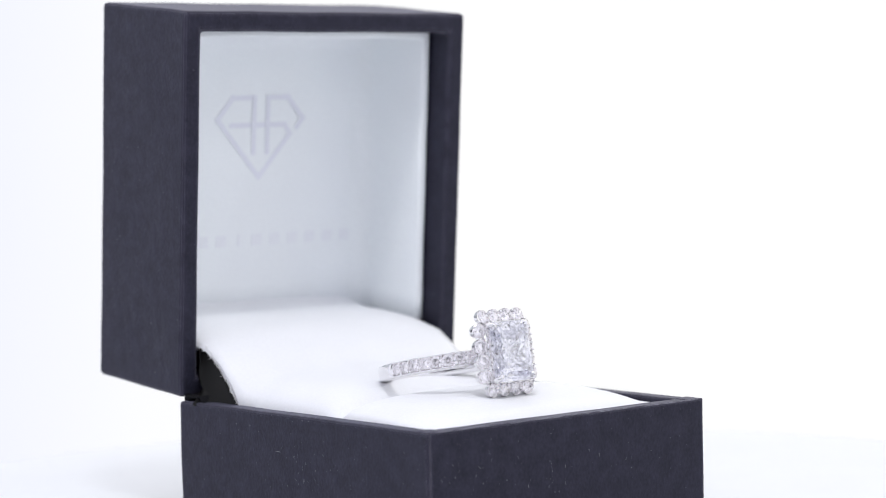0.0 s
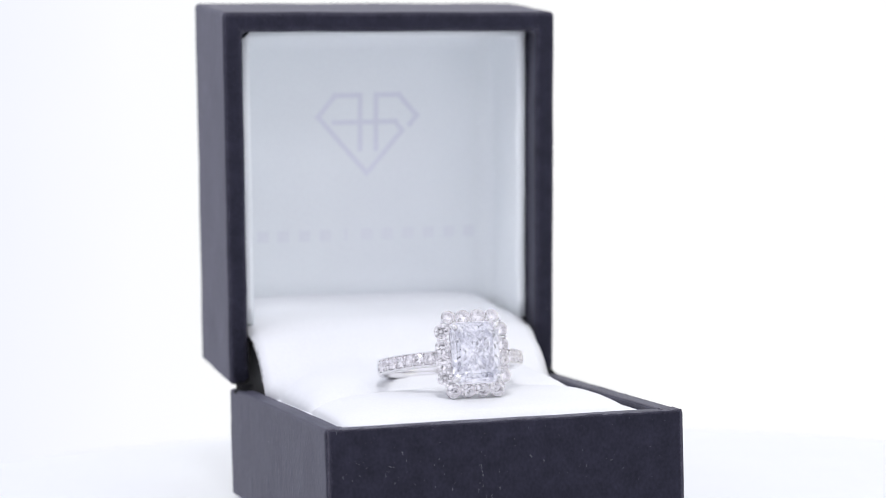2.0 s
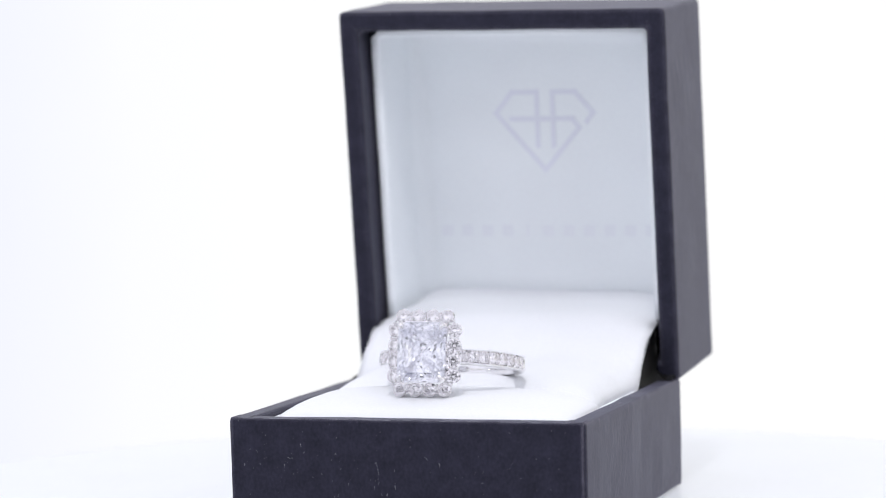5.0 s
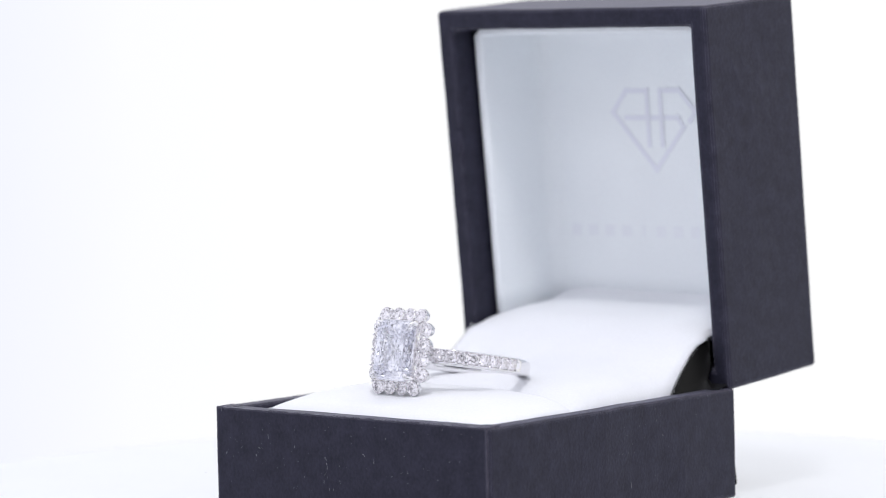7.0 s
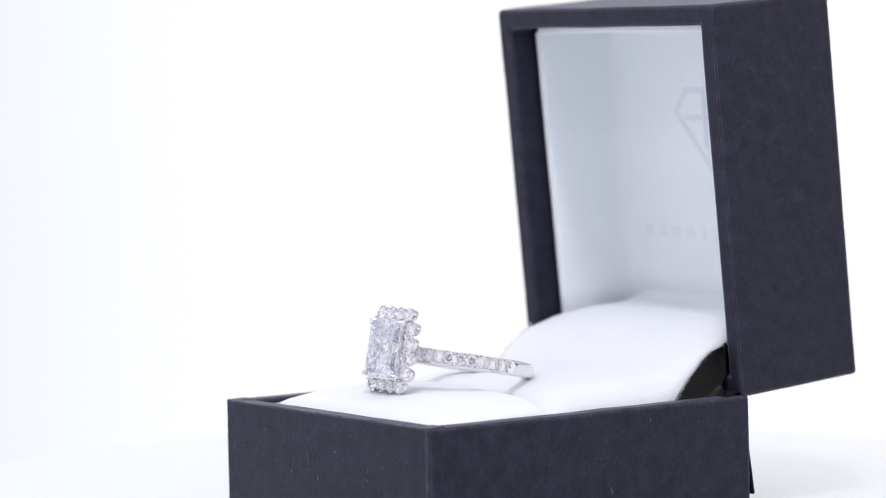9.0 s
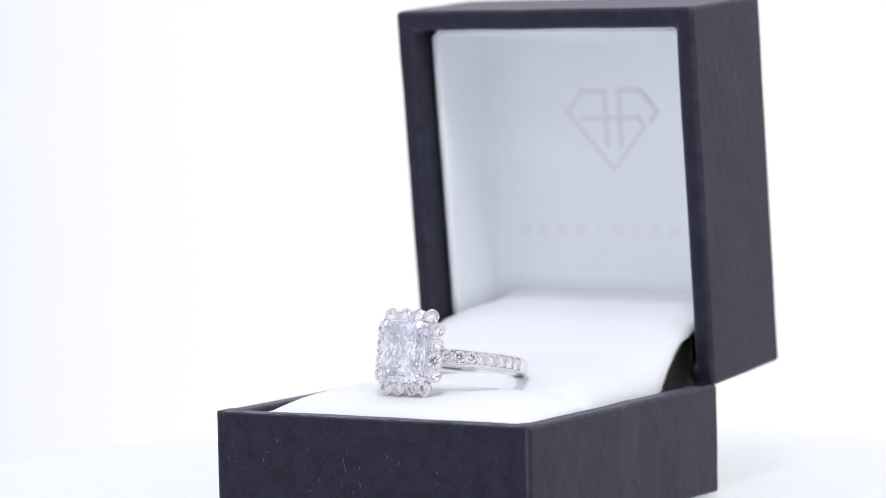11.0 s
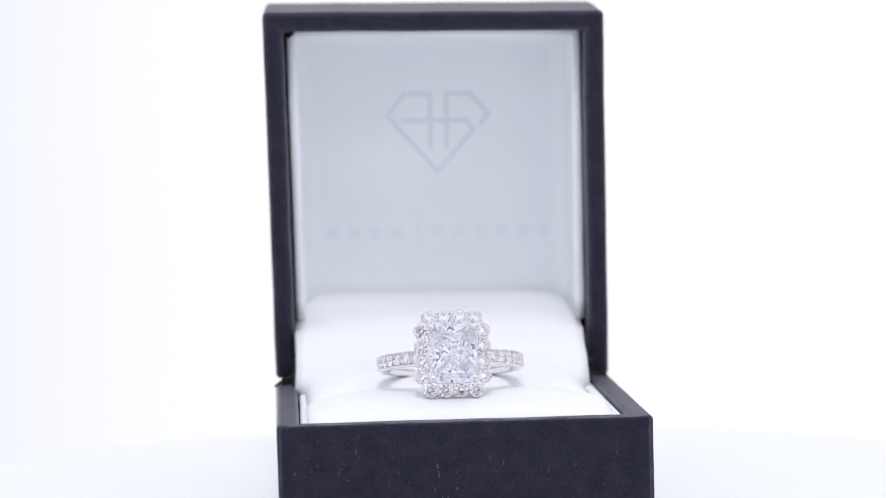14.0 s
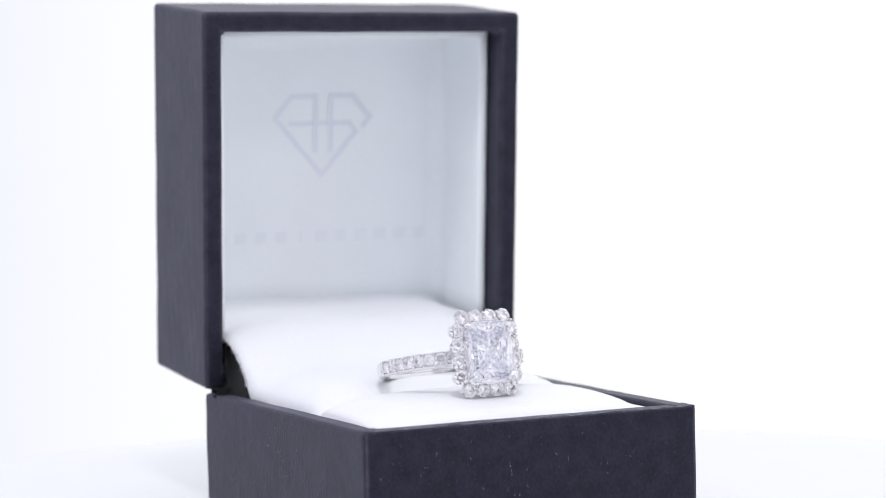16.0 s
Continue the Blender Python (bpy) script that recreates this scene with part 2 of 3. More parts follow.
def ramp_height(y, s=1.0):
    """Profile of the white hinge flap over the rim (mm): low at its cut sides (s = 1), plumped up over the foam in its middle (s = 0)."""
    side = along(FLAP_SIDE, y)
    if y > 28.0:
        return side
    return side + max(0.0, along(FLAP_MIDDLE, y) - side) * (1 - abs(s) ** 9)


def pad_height(x, y):
    """Top of the front roll of the cushion over the rim (mm), its crest just before the slot."""
    u, w = abs((x + 2.1) / 21.6), y + 1.6
    h = 2.35 - 0.9 * u ** 2 - 1.55 * u ** 8
    if w < 0:
        return h - 1.9 * (w / -19.5) ** 2.4 - 1.5 * max(0.0, (-y - 18) / 3) ** 2
    return h - 0.09 * w ** 2 - 0.22 * w ** 3.4


def askew(bm):
    """The lid is a little out of square: it widens upwards and sags to one side."""
    for v in bm.verts:
        v.co = Vector((v.co.x * (1 + 0.004 * v.co.y / 28) - 0.32 * v.co.y / 28, v.co.y - 0.0108 * v.co.x, v.co.z))


def ring_box():
    root = tagged(new("ring_box"), "open charcoal paper ring box with white padded lining", "ring box")
    up = pose(0, 0, RIM)
    base_m = mm(up @ pose(-1.95, 4.5, 0.0, 0, -0.26, 0))

    shell = part("base", tray(51.3, 56.9, 16.2, 3.0, 0.5, 0.0, 8, 1.0, 0.13), PAPER, root, "charcoal textured paper base", base_m)
    for v in shell.data.vertices:                            # the back corner is pressed outwards a little
        if v.co.x < 0 < v.co.y:
            v.co.x -= 0.38 * v.co.y / 28
        elif v.co.x > 0 > v.co.y:
            v.co.x += 0.12
    shell.data.transform(Matrix.Scale(MM, 4))

    # white inner lining that stands inside the walls
    bm = tray(45.0, 50.6, 14.0, 1.7, 0.5, 0.0, 4, 5.0, 0.1)
    bmesh.ops.translate(bm, verts=bm.verts, vec=(0, 0, -0.7))
    part("base_lining", scaled(bm), SATIN, shell, "white lining strip inside the base", smooth=True)

    # front cushion
    bm = bmesh.new()
    nx, ny = 44, 44
    grid = []
    for i in range(nx + 1):
        col = []
        for j in range(ny + 1):
            x = -1.9 + 21.6 * (2 * i / nx - 1)
            y = -21.2 + 24.0 * (j / ny) ** 0.9
            z = pad_height(x, y) + 0.10 * noise.noise(Vector((x / 7, y / 7, 2.0)))
            col.append(bm.verts.new((x, y, z)))
        grid.append(col)
    for i in range(nx):
        for j in range(ny):
            bm.faces.new((grid[i][j], grid[i + 1][j], grid[i + 1][j + 1], grid[i][j + 1]))
    edge = [e for e in bm.edges if e.is_boundary]
    r = bmesh.ops.extrude_edge_only(bm, edges=edge)
    for v in r["geom"]:
        if isinstance(v, bmesh.types.BMVert):
            v.co.z = -13.0
    bmesh.ops.recalc_face_normals(bm, faces=bm.faces)
    part("cushion", scaled(bm), SATIN, root, "white domed leatherette front roll of the cushion", mm(up), smooth=True)

    # hinge flap: a stiff white sheet that rolls from the base up into the lid
    bm = bmesh.new()
    cols = []
    ys = [1.2 + 0.74 * k for k in range(20)] + [16.0 + 0.9 * k for k in range(39)] + [50.8, 51.5, 52.2]
    nx = 30
    for i in range(nx + 1):
        s = 2 * i / nx - 1
        col = []
        for y in ys:
            z = sum(ramp_height(y + d, s) for d in (-1.2, -0.6, 0, 0.6, 1.2)) / 5
            half = 20.5 + 1.45 * min(1.0, max(0.0, (y - 20.0) / 2.2)) + 0.25 * noise.noise(Vector((y / 3, 4.0 * (s > 0), 1.0)))
            x = -2.5 + half * s
            col.append(bm.verts.new((x, y + 0.12 * noise.noise(Vector((x / 9, y / 9, 0))), z - 0.3 * abs(s) ** 6 - 1.1 * abs(s) ** 8 * min(1.0, max(0.0, (y - 25.0) / 8.0)) + 0.08 * noise.noise(Vector((x / 8, y / 8, 3))))))
        cols.append(col)
    for c0, c1 in zip(cols, cols[1:]):
        for k in range(len(ys) - 1):
            bm.faces.new((c0[k], c1[k], c1[k + 1], c0[k + 1]))
    thicken(bm, 0.8)
    bmesh.ops.recalc_face_normals(bm, faces=bm.faces)
    flap = part("hinge_flap", scaled(bm), SATIN, root, "white leatherette flap curving into the lid", mm(up), smooth=True)

    # torn fibres along the flap's cut sides
    rnd = random.Random(4)
    for side in (-1, 1):
        bm = bmesh.new()
        for k in range(420):
            y = rnd.uniform(21, 30.5)
            z = ramp_height(y) - 0.2 + rnd.gauss(0, 0.22)
            x = -2.5 + side * (22.05 + rnd.uniform(-0.1, 0.15))
            d = Vector((side * rnd.uniform(0.1, 0.55), rnd.gauss(0, 0.3), rnd.gauss(-0.1, 0.3))) * (0.22 if side > 0 else 0.7)
            c = Vector((x, y, z))
            w = d.cross(Vector((rnd.gauss(0, 1), rnd.gauss(0, 1), rnd.gauss(0, 1))))
            w = w.normalized() * rnd.uniform(0.03, 0.09)
            n = d.normalized().cross(w.normalized()) * 0.04
            a, b2, c2, tip = (bm.verts.new(p) for p in (c + w, c - w, c + n, c + d))
            bm.faces.new((a, b2, tip)), bm.faces.new((b2, c2, tip)), bm.faces.new((c2, a, tip)), bm.faces.new((a, c2, b2))
        f = part("frayed_edge", scaled(bm), FUZZ, flap, "frayed white fibres on the cut edge")
        f["kind"] = "stuff"

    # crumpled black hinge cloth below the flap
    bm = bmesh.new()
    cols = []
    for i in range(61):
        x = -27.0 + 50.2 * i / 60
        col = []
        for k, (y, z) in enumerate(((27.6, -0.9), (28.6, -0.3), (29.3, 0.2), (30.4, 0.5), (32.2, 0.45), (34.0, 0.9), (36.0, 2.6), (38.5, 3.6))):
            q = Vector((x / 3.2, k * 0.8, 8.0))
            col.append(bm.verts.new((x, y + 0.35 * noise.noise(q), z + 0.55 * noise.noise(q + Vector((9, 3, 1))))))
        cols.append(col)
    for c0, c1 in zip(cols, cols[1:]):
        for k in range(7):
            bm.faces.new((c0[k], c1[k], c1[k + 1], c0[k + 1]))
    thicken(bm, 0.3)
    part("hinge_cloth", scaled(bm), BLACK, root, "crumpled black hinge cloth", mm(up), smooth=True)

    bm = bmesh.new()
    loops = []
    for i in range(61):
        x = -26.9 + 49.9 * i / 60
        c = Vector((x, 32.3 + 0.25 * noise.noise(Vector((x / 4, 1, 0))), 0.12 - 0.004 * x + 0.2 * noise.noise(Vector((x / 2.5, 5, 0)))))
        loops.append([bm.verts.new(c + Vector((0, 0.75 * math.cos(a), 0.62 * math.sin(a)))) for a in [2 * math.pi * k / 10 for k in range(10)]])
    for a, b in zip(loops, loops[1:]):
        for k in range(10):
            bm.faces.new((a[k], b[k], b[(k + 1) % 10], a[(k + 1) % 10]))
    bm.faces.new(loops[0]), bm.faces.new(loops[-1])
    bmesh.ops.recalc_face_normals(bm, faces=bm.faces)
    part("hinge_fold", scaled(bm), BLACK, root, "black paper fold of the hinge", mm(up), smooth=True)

    # black gussets that close the gap between flap and lid at both sides
    for side in (-1, 1):
        bm = bmesh.new()
        cols = []
        for i in range(19):
            f = i / 18
            y = 20.6 + 10.0 * f
            inner = Vector((-2.5 + side * 21.75, y, ramp_height(y) - 0.5))
            z = -0.4 + 8.0 * f ** 1.1
            outer = Vector((-2.4 + side * (22.75 + 2.4 * max(0.0, 1 - z / 1.6)), 29.2 + 2.6 * min(1.0, f * 2.2) - 0.06 * z, z))
            col = []
            for k in range(9):
                g = k / 8
                q = Vector((f * 3.0, g * 2.2, 4.0 + side))
                p = inner.lerp(outer, g) + Vector((0, 1.1 * math.sin(math.pi * g), -0.5 * math.sin(math.pi * g)))
                col.append(bm.verts.new(p + Vector((0, 0.35 * noise.noise(q), 0.25 * noise.noise(q + Vector((7, 2, 5))))) * math.sin(math.pi * min(1.0, g + 0.1))))
            cols.append(col)
        for c0, c1 in zip(cols, cols[1:]):
            for k in range(8):
                bm.faces.new((c0[k], c1[k], c1[k + 1], c0[k + 1]))
        thicken(bm, 0.25)
        part("hinge_gusset", scaled(bm), GLOSSY_BLACK, root, "glossy black gusset beside the flap", mm(up), smooth=True)

    # paper folded over the two front corners of the rim
    for side in (-1, 1):
        bm = bmesh.new()
        block(bm, -1.3, 1.3, -1.2, 1.3, -0.3, 0.1)
        bmesh.ops.bevel(bm, geom=list(bm.edges), offset=0.12, segments=2, affect="EDGES")
        wobble(bm, 0.06, 2.0, side)
        part("corner_fold", scaled(bm), PAPER, shell, "", mm(pose(side * 24.1, -26.9, 0.0, 1.5, 0, side * 4)))

    # front sheet of paper, its cut ends just short of the corners
    bm = bmesh.new()
    block(bm, -25.4, 25.4, -28.68, -28.2, -16.1, 0.1)
    bmesh.ops.bevel(bm, geom=list(bm.edges), offset=0.09, segments=2, affect="EDGES")
    bmesh.ops.subdivide_edges(bm, edges=[e for e in bm.edges if e.calc_length() > 8], cuts=14, use_grid_fill=True)
    wobble(bm, 0.04, 6.0, 13.0)
    front = part("front_sheet", scaled(bm), PAPER, shell)

    # pale chips where the paper has worn through along the rim
    rnd = random.Random(8)
    bm = bmesh.new()
    for k in range(330):
        if k < 210:
            x = rnd.uniform(-23.6, 23.6)
            if noise.noise(Vector((x / 3, 0.5, 0))) < rnd.uniform(-0.5, 0.3):
                continue
            c, nrm, ax = Vector((x, -28.67 + rnd.uniform(-0.02, 0.05), 0.05 + rnd.uniform(-0.05, 0.01))), Vector((0, -0.7, 0.7)), Vector((1, 0, 0))
        else:
            side = rnd.choice((-1, 1))
            c, nrm, ax = Vector((side * rnd.choice((25.1, 24.3)) + rnd.uniform(-0.25, 0.25), rnd.uniform(-26.5, 5), rnd.uniform(-0.09, -0.04))), Vector((0, 0, 1)), Vector((0, 1, 0))
        ln, w = rnd.uniform(0.1, 1.3), rnd.uniform(0.02, 0.05)
        sd = nrm.cross(ax).normalized() * w
        q = [bm.verts.new(p) for p in (c - ax * ln, c + sd, c + ax * ln, c - sd)]
        top, low = bm.verts.new(c + nrm * 0.02), bm.verts.new(c - nrm * 0.12)
        for j in range(4):
            bm.faces.new((q[j], q[(j + 1) % 4], top)), bm.faces.new((q[(j + 1) % 4], q[j], low))
    chips = part("worn_edge", scaled(bm), WORN, shell, "pale worn chips along the rim")
    chips["kind"] = "stuff"

    # pale lint caught on the paper
    rnd = random.Random(21)
    bm = bmesh.new()

    def thread(face, u, h, length, turn, bend, w):
        """A fibre on the front (0) or a side (1, 2) of the base, starting at u along it and height h."""
        o, ax, nrm = ((Vector((u, -28.7, h)), Vector((1, 0, 0)), Vector((0, -1, 0))), (Vector((-25.72, u, h)), Vector((0, 1, 0)), Vector((-1, 0, 0))),
                      (Vector((25.68, u, h)), Vector((0, 1, 0)), Vector((1, 0, 0))))[face]
        pts = []
        for j in range(5):
            a = turn + bend * j / 4
            o = o + (ax * math.cos(a) + Vector((0, 0, 1)) * math.sin(a)) * length / 4
            side_v = (ax * -math.sin(a) + Vector((0, 0, 1)) * math.cos(a)) * w
            pts.append((bm.verts.new(o + side_v), bm.verts.new(o - side_v), bm.verts.new(o + nrm * w)))
        for p, q in zip(pts, pts[1:]):
            for m in range(3):
                bm.faces.new((p[m], q[m], q[(m + 1) % 3], p[(m + 1) % 3]))

    up_turn = math.pi / 2
    for face, u, h, length, turn, bend, w in (
            (0, 11.1, -8.4, 0.10, 0.0, 0.0, 0.05), (0, 3.2, -5.5, 0.62, 0.9, 2.2, 0.022), (0, 5.1, -6.3, 0.5, up_turn, 0.2, 0.018), (0, -3.7, -7.6, 0.35, up_turn, 0.1, 0.03),
            (0, -3.8, -7.0, 0.25, up_turn, 0.2, 0.03), (0, -3.9, -6.4, 0.2, up_turn, 0.1, 0.03), (0, -15.0, -4.1, 0.6, up_turn, 0.3, 0.02), (0, -16.6, -5.6, 0.4, 2.4, 0.3, 0.02),
            (0, -9.9, -5.0, 0.3, up_turn, 0.5, 0.02), (0, -1.3, -9.6, 0.5, up_turn, 0.3, 0.022), (0, -2.6, -10.6, 0.4, up_turn, -0.3, 0.022), (2, 0.7, -6.7, 0.12, 0.0, 0.0, 0.05),
            (2, 2.7, -12.0, 0.9, up_turn, 0.3, 0.03), (2, -7.7, -3.0, 0.35, 0.3, 0.8, 0.02), (1, 3.8, -5.4, 1.2, 0.0, 0.1, 0.025), (1, -1.2, -9.6, 0.7, up_turn, 0.1, 0.022)):
        thread(face, u, h, length, turn, bend, w)
    # fine upright scuffs, in clusters where the paper has been rubbed
    for face, u, h, spread, count in ((0, -18.5, -6.0, 3.0, 34), (0, -10.0, -8.0, 3.5, 22), (0, -3.6, -7.5, 0.8, 10), (0, 12.0, -5.0, 5.0, 10), (2, 2.0, -5.0, 4.5, 46), (2, -2.5, -4.5, 2.5, 14), (2, 14.0, -2.5, 4.0, 12), (1, 3.0, -7.0, 3.4, 30), (1, -1.0, -9.5, 2.5, 22), (1, -8.0, -4.0, 4.0, 12)):
        for k in range(count):
            thread(face, u + rnd.gauss(0, spread), min(-0.6, max(-14.5, h + rnd.gauss(0, 2.4))), rnd.choice((0.05, 0.08, 0.12, 0.2, 0.4)), up_turn + rnd.gauss(0, 0.25), rnd.uniform(-0.3, 0.3), rnd.uniform(0.008, 0.018))
    lint = part("lint", scaled(bm), SCUFF, shell, "specks and threads of pale lint")
    lint["kind"] = "stuff"

    # loose paper tab behind the base
    bm = bmesh.new()
    block(bm, -22.0, 24.6, 0.0, 0.5, -13.4, 0)
    bmesh.ops.bevel(bm, geom=list(bm.edges), offset=0.15, segments=1, affect="EDGES")
    wobble(bm, 0.08, 6, 2)
    part("back_tab", scaled(bm), BLACK, root, "loose black paper tab", mm(up @ pose(-1.9, 32.3, -1.3, 8.5, 0, 0)))

    # lid
    lid_m = mm(up @ pose(-2.38, 32.1, 0.1, 4.9, 0, -1.1) @ pose(0, 0, 28.4, 90, 0, 0))
    bm = tray(51.9, 56.8, 22.4, 3.0, 0.7, 0.0, 8, 7.0, 0.11)
    askew(bm)
    lid = part("lid", bm, PAPER_LID, root, "charcoal textured paper lid", lid_m)
    lid.data.transform(Matrix.Scale(MM, 4))

    # pale lining tray
    bm = tray(45.35, 60.0, 16.1, 1.5, 0.6, 3.0, 6, 9.0, 0.10)
    bmesh.ops.translate(bm, verts=bm.verts, vec=(0.12, -4.3, -4.3))
    cut = bmesh.ops.bisect_plane(bm, geom=list(bm.verts) + list(bm.edges) + list(bm.faces), plane_co=(0, -20.0, 0), plane_no=(0, -1, 0), clear_outer=True)
    bmesh.ops.holes_fill(bm, edges=[e for e in cut["geom_cut"] if isinstance(e, bmesh.types.BMEdge)])
    askew(bm)
    lining = part("lid_lining", scaled(bm), LINING, lid, "pale grey-white padded lid lining", smooth=True)

    # black block standing in for the dark gap at the lining's corner
    bm = bmesh.new()
    block(bm, -0.7, 0.7, -0.42, 0.42, -0.25, 0.25)
    bmesh.ops.bevel(bm, geom=list(bm.edges), offset=0.1, segments=2, affect="EDGES")
    wobble(bm, 0.2, 0.8, 3.0)
    part("corner_gap_block", scaled(bm), BLACK, lining, "black block put where the corner gap shows dark", mm(pose(-22.25, 25.1, -4.3, 0, 0, 30)))

    # printed mark: strokes of a faceted outline, and a row of bars for the name
    def stroke(bm, a, b, w, z):
        a, b = Vector((*a, 0)), Vector((*b, 0))
        d = (b - a).normalized()
        n = Vector((-d.y, d.x, 0)) * w / 2
        q = [a - d * w / 2 + n, a - d * w / 2 - n, b + d * w / 2 - n, b + d * w / 2 + n]
        low = [bm.verts.new((p.x, p.y, z)) for p in q]
        top = [bm.verts.new((p.x, p.y, z + 0.05)) for p in q]
        bm.faces.new(top)
        for k in range(4):
            bm.faces.new((low[k], low[(k + 1) % 4], top[(k + 1) % 4], top[k]))
    LOGO = (0.65, 8.45)
    lines = [((-1.2, 6.0), (-5.6, 6.0)), ((-5.6, 6.0), (-8.6, 2.4)), ((-8.6, 2.4), (0, -7.4)), ((0, -7.4), (6.2, -0.2)), ((6.2, -0.2), (5.0, 1.4)),
             ((5.0, 1.4), (-5.8, 1.4)), ((-1.2, 6.0), (-1.2, -3.2)), ((1.6, 6.0), (1.6, -3.2)), ((1.6, 6.0), (5.6, 6.0)), ((5.6, 6.0), (8.8, 2.4)), ((8.8, 2.4), (7.6, 0.9))]
    for k, (a, b) in enumerate(lines):
        a, b = [0.93 * c for c in a], [0.93 * c for c in b]
        bm = bmesh.new()
        stroke(bm, a, b, 0.8, 0.004 * k)
        part("printed_stroke", scaled(bm), INK, lining, "", mm(pose(LOGO[0], LOGO[1], -18.85)))
    for k in range(11):
        bm = bmesh.new()
        block(bm, -0.95 if k != 4 else -0.25, 0.95 if k != 4 else 0.25, -0.9, 0.9, 0, 0.05)
        part("printed_bar", scaled(bm), INK_FAINT, lining, "", mm(pose(LOGO[0] - 17.0 + 3.4 * k, LOGO[1] - 16.7, -18.85)))
    return root


# ---- the ring ----
def brilliant():
    """A round brilliant of diameter 1, its table towards +z, the girdle at z = 0."""
    bm = bmesh.new()
    n = 8
    def circle(r, z, off, m=n):
        return [bm.verts.new((r * math.cos(2 * math.pi * (k + off) / m), r * math.sin(2 * math.pi * (k + off) / m), z)) for k in range(m)]
    table, crown = circle(0.29, 0.155, 0.5), circle(0.40, 0.095, 0.0)
    girdle, low = circle(0.5, 0.01, 0.0, 16), circle(0.5, -0.015, 0.0, 16)
    culet = bm.verts.new((0, 0, -0.43))
    pav = circle(0.24, -0.235, 0.5)
    bm.faces.new(table)
    for k in range(n):
        j = (k + 1) % n
        bm.faces.new((crown[k], crown[j], table[k]))
        bm.faces.new((table[k], crown[j], table[j]))
        g0, g1, g2 = girdle[2 * k], girdle[2 * k + 1], girdle[(2 * k + 2) % 16]
        bm.faces.new((g0, g1, crown[k])), bm.faces.new((g1, crown[j], crown[k])), bm.faces.new((g1, g2, crown[j]))
        l0, l1, l2 = low[2 * k], low[2 * k + 1], low[(2 * k + 2) % 16]
        bm.faces.new((l0, l1, g1, g0)), bm.faces.new((l1, l2, g2, g1))
        bm.faces.new((l1, l0, pav[k])), bm.faces.new((l2, l1, pav[k]))
        bm.faces.new((l2, pav[k], pav[j]))
        bm.faces.new((pav[k], culet, pav[j]))
    bmesh.ops.recalc_face_normals(bm, faces=bm.faces)
    return bm


def radiant(w, h, depth, crown_h):
    """A rectangular cut-cornered stone with a table, stepped crown and many pavilion facets. Table towards +z."""
    bm = bmesh.new()
    rnd = random.Random(11)
    def outline(k, z, per=6, cut=0.15):
        a, b = w / 2 * k, h / 2 * k
        c = cut * w * k
        corners = [(a, -b + c), (a, b - c), (a - c, b), (-a + c, b), (-a, b - c), (-a, -b + c), (-a + c, -b), (a - c, -b)]
        pts = []
        for i in range(8):
            p, q = corners[i], corners[(i + 1) % 8]
            m = per if i % 2 == 0 else 2
            for s in range(m):
                f = s / m
                pts.append((p[0] + (q[0] - p[0]) * f, p[1] + (q[1] - p[1]) * f, z))
        return pts
    def ring_of(k, z, jit=0.0, shift=0):
        pts = outline(k, z)
        out = []
        for i, p in enumerate(pts):
            q = pts[(i + 1) % len(pts)]
            f = 0.5 * shift
            out.append(bm.verts.new((p[0] * (1 - f) + q[0] * f + rnd.uniform(-jit, jit), p[1] * (1 - f) + q[1] * f + rnd.uniform(-jit, jit), z + rnd.uniform(-jit, jit) * 0.6)))
        return out
    table, c1 = ring_of(0.70, crown_h), ring_of(0.86, crown_h * 0.66)
    g0, g1 = ring_of(1.0, 0.08), ring_of(1.0, -0.08)
    pav = [g1, ring_of(0.88, -depth * 0.22, 0.04, 1), ring_of(0.73, -depth * 0.40, 0.10, 0), ring_of(0.56, -depth * 0.57, 0.13, 1), ring_of(0.38, -depth * 0.73, 0.14, 0), ring_of(0.20, -depth * 0.88, 0.11, 1)]
    culet = bm.verts.new((0, 0, -depth))
    n = len(table)
    bm.faces.new(table)
    for k in range(n):
        j = (k + 1) % n
        bm.faces.new((c1[k], c1[j], table[j], table[k]))
        bm.faces.new((g0[k], g0[j], c1[j], c1[k]))
        bm.faces.new((g1[k], g1[j], g0[j], g0[k]))
        for up, lo in zip(pav, pav[1:]):
            bm.faces.new((up[j], up[k], lo[k])), bm.faces.new((up[j], lo[k], lo[j]))
        bm.faces.new((pav[-1][j], pav[-1][k], culet))
    bmesh.ops.recalc_face_normals(bm, faces=bm.faces)
    return bm


def bead(bm, c, r, stretch=1.0):
    s = bmesh.ops.create_icosphere(bm, subdivisions=2, radius=r)
    for v in s["verts"]:
        v.co.z *= stretch
        v.co += Vector(c)


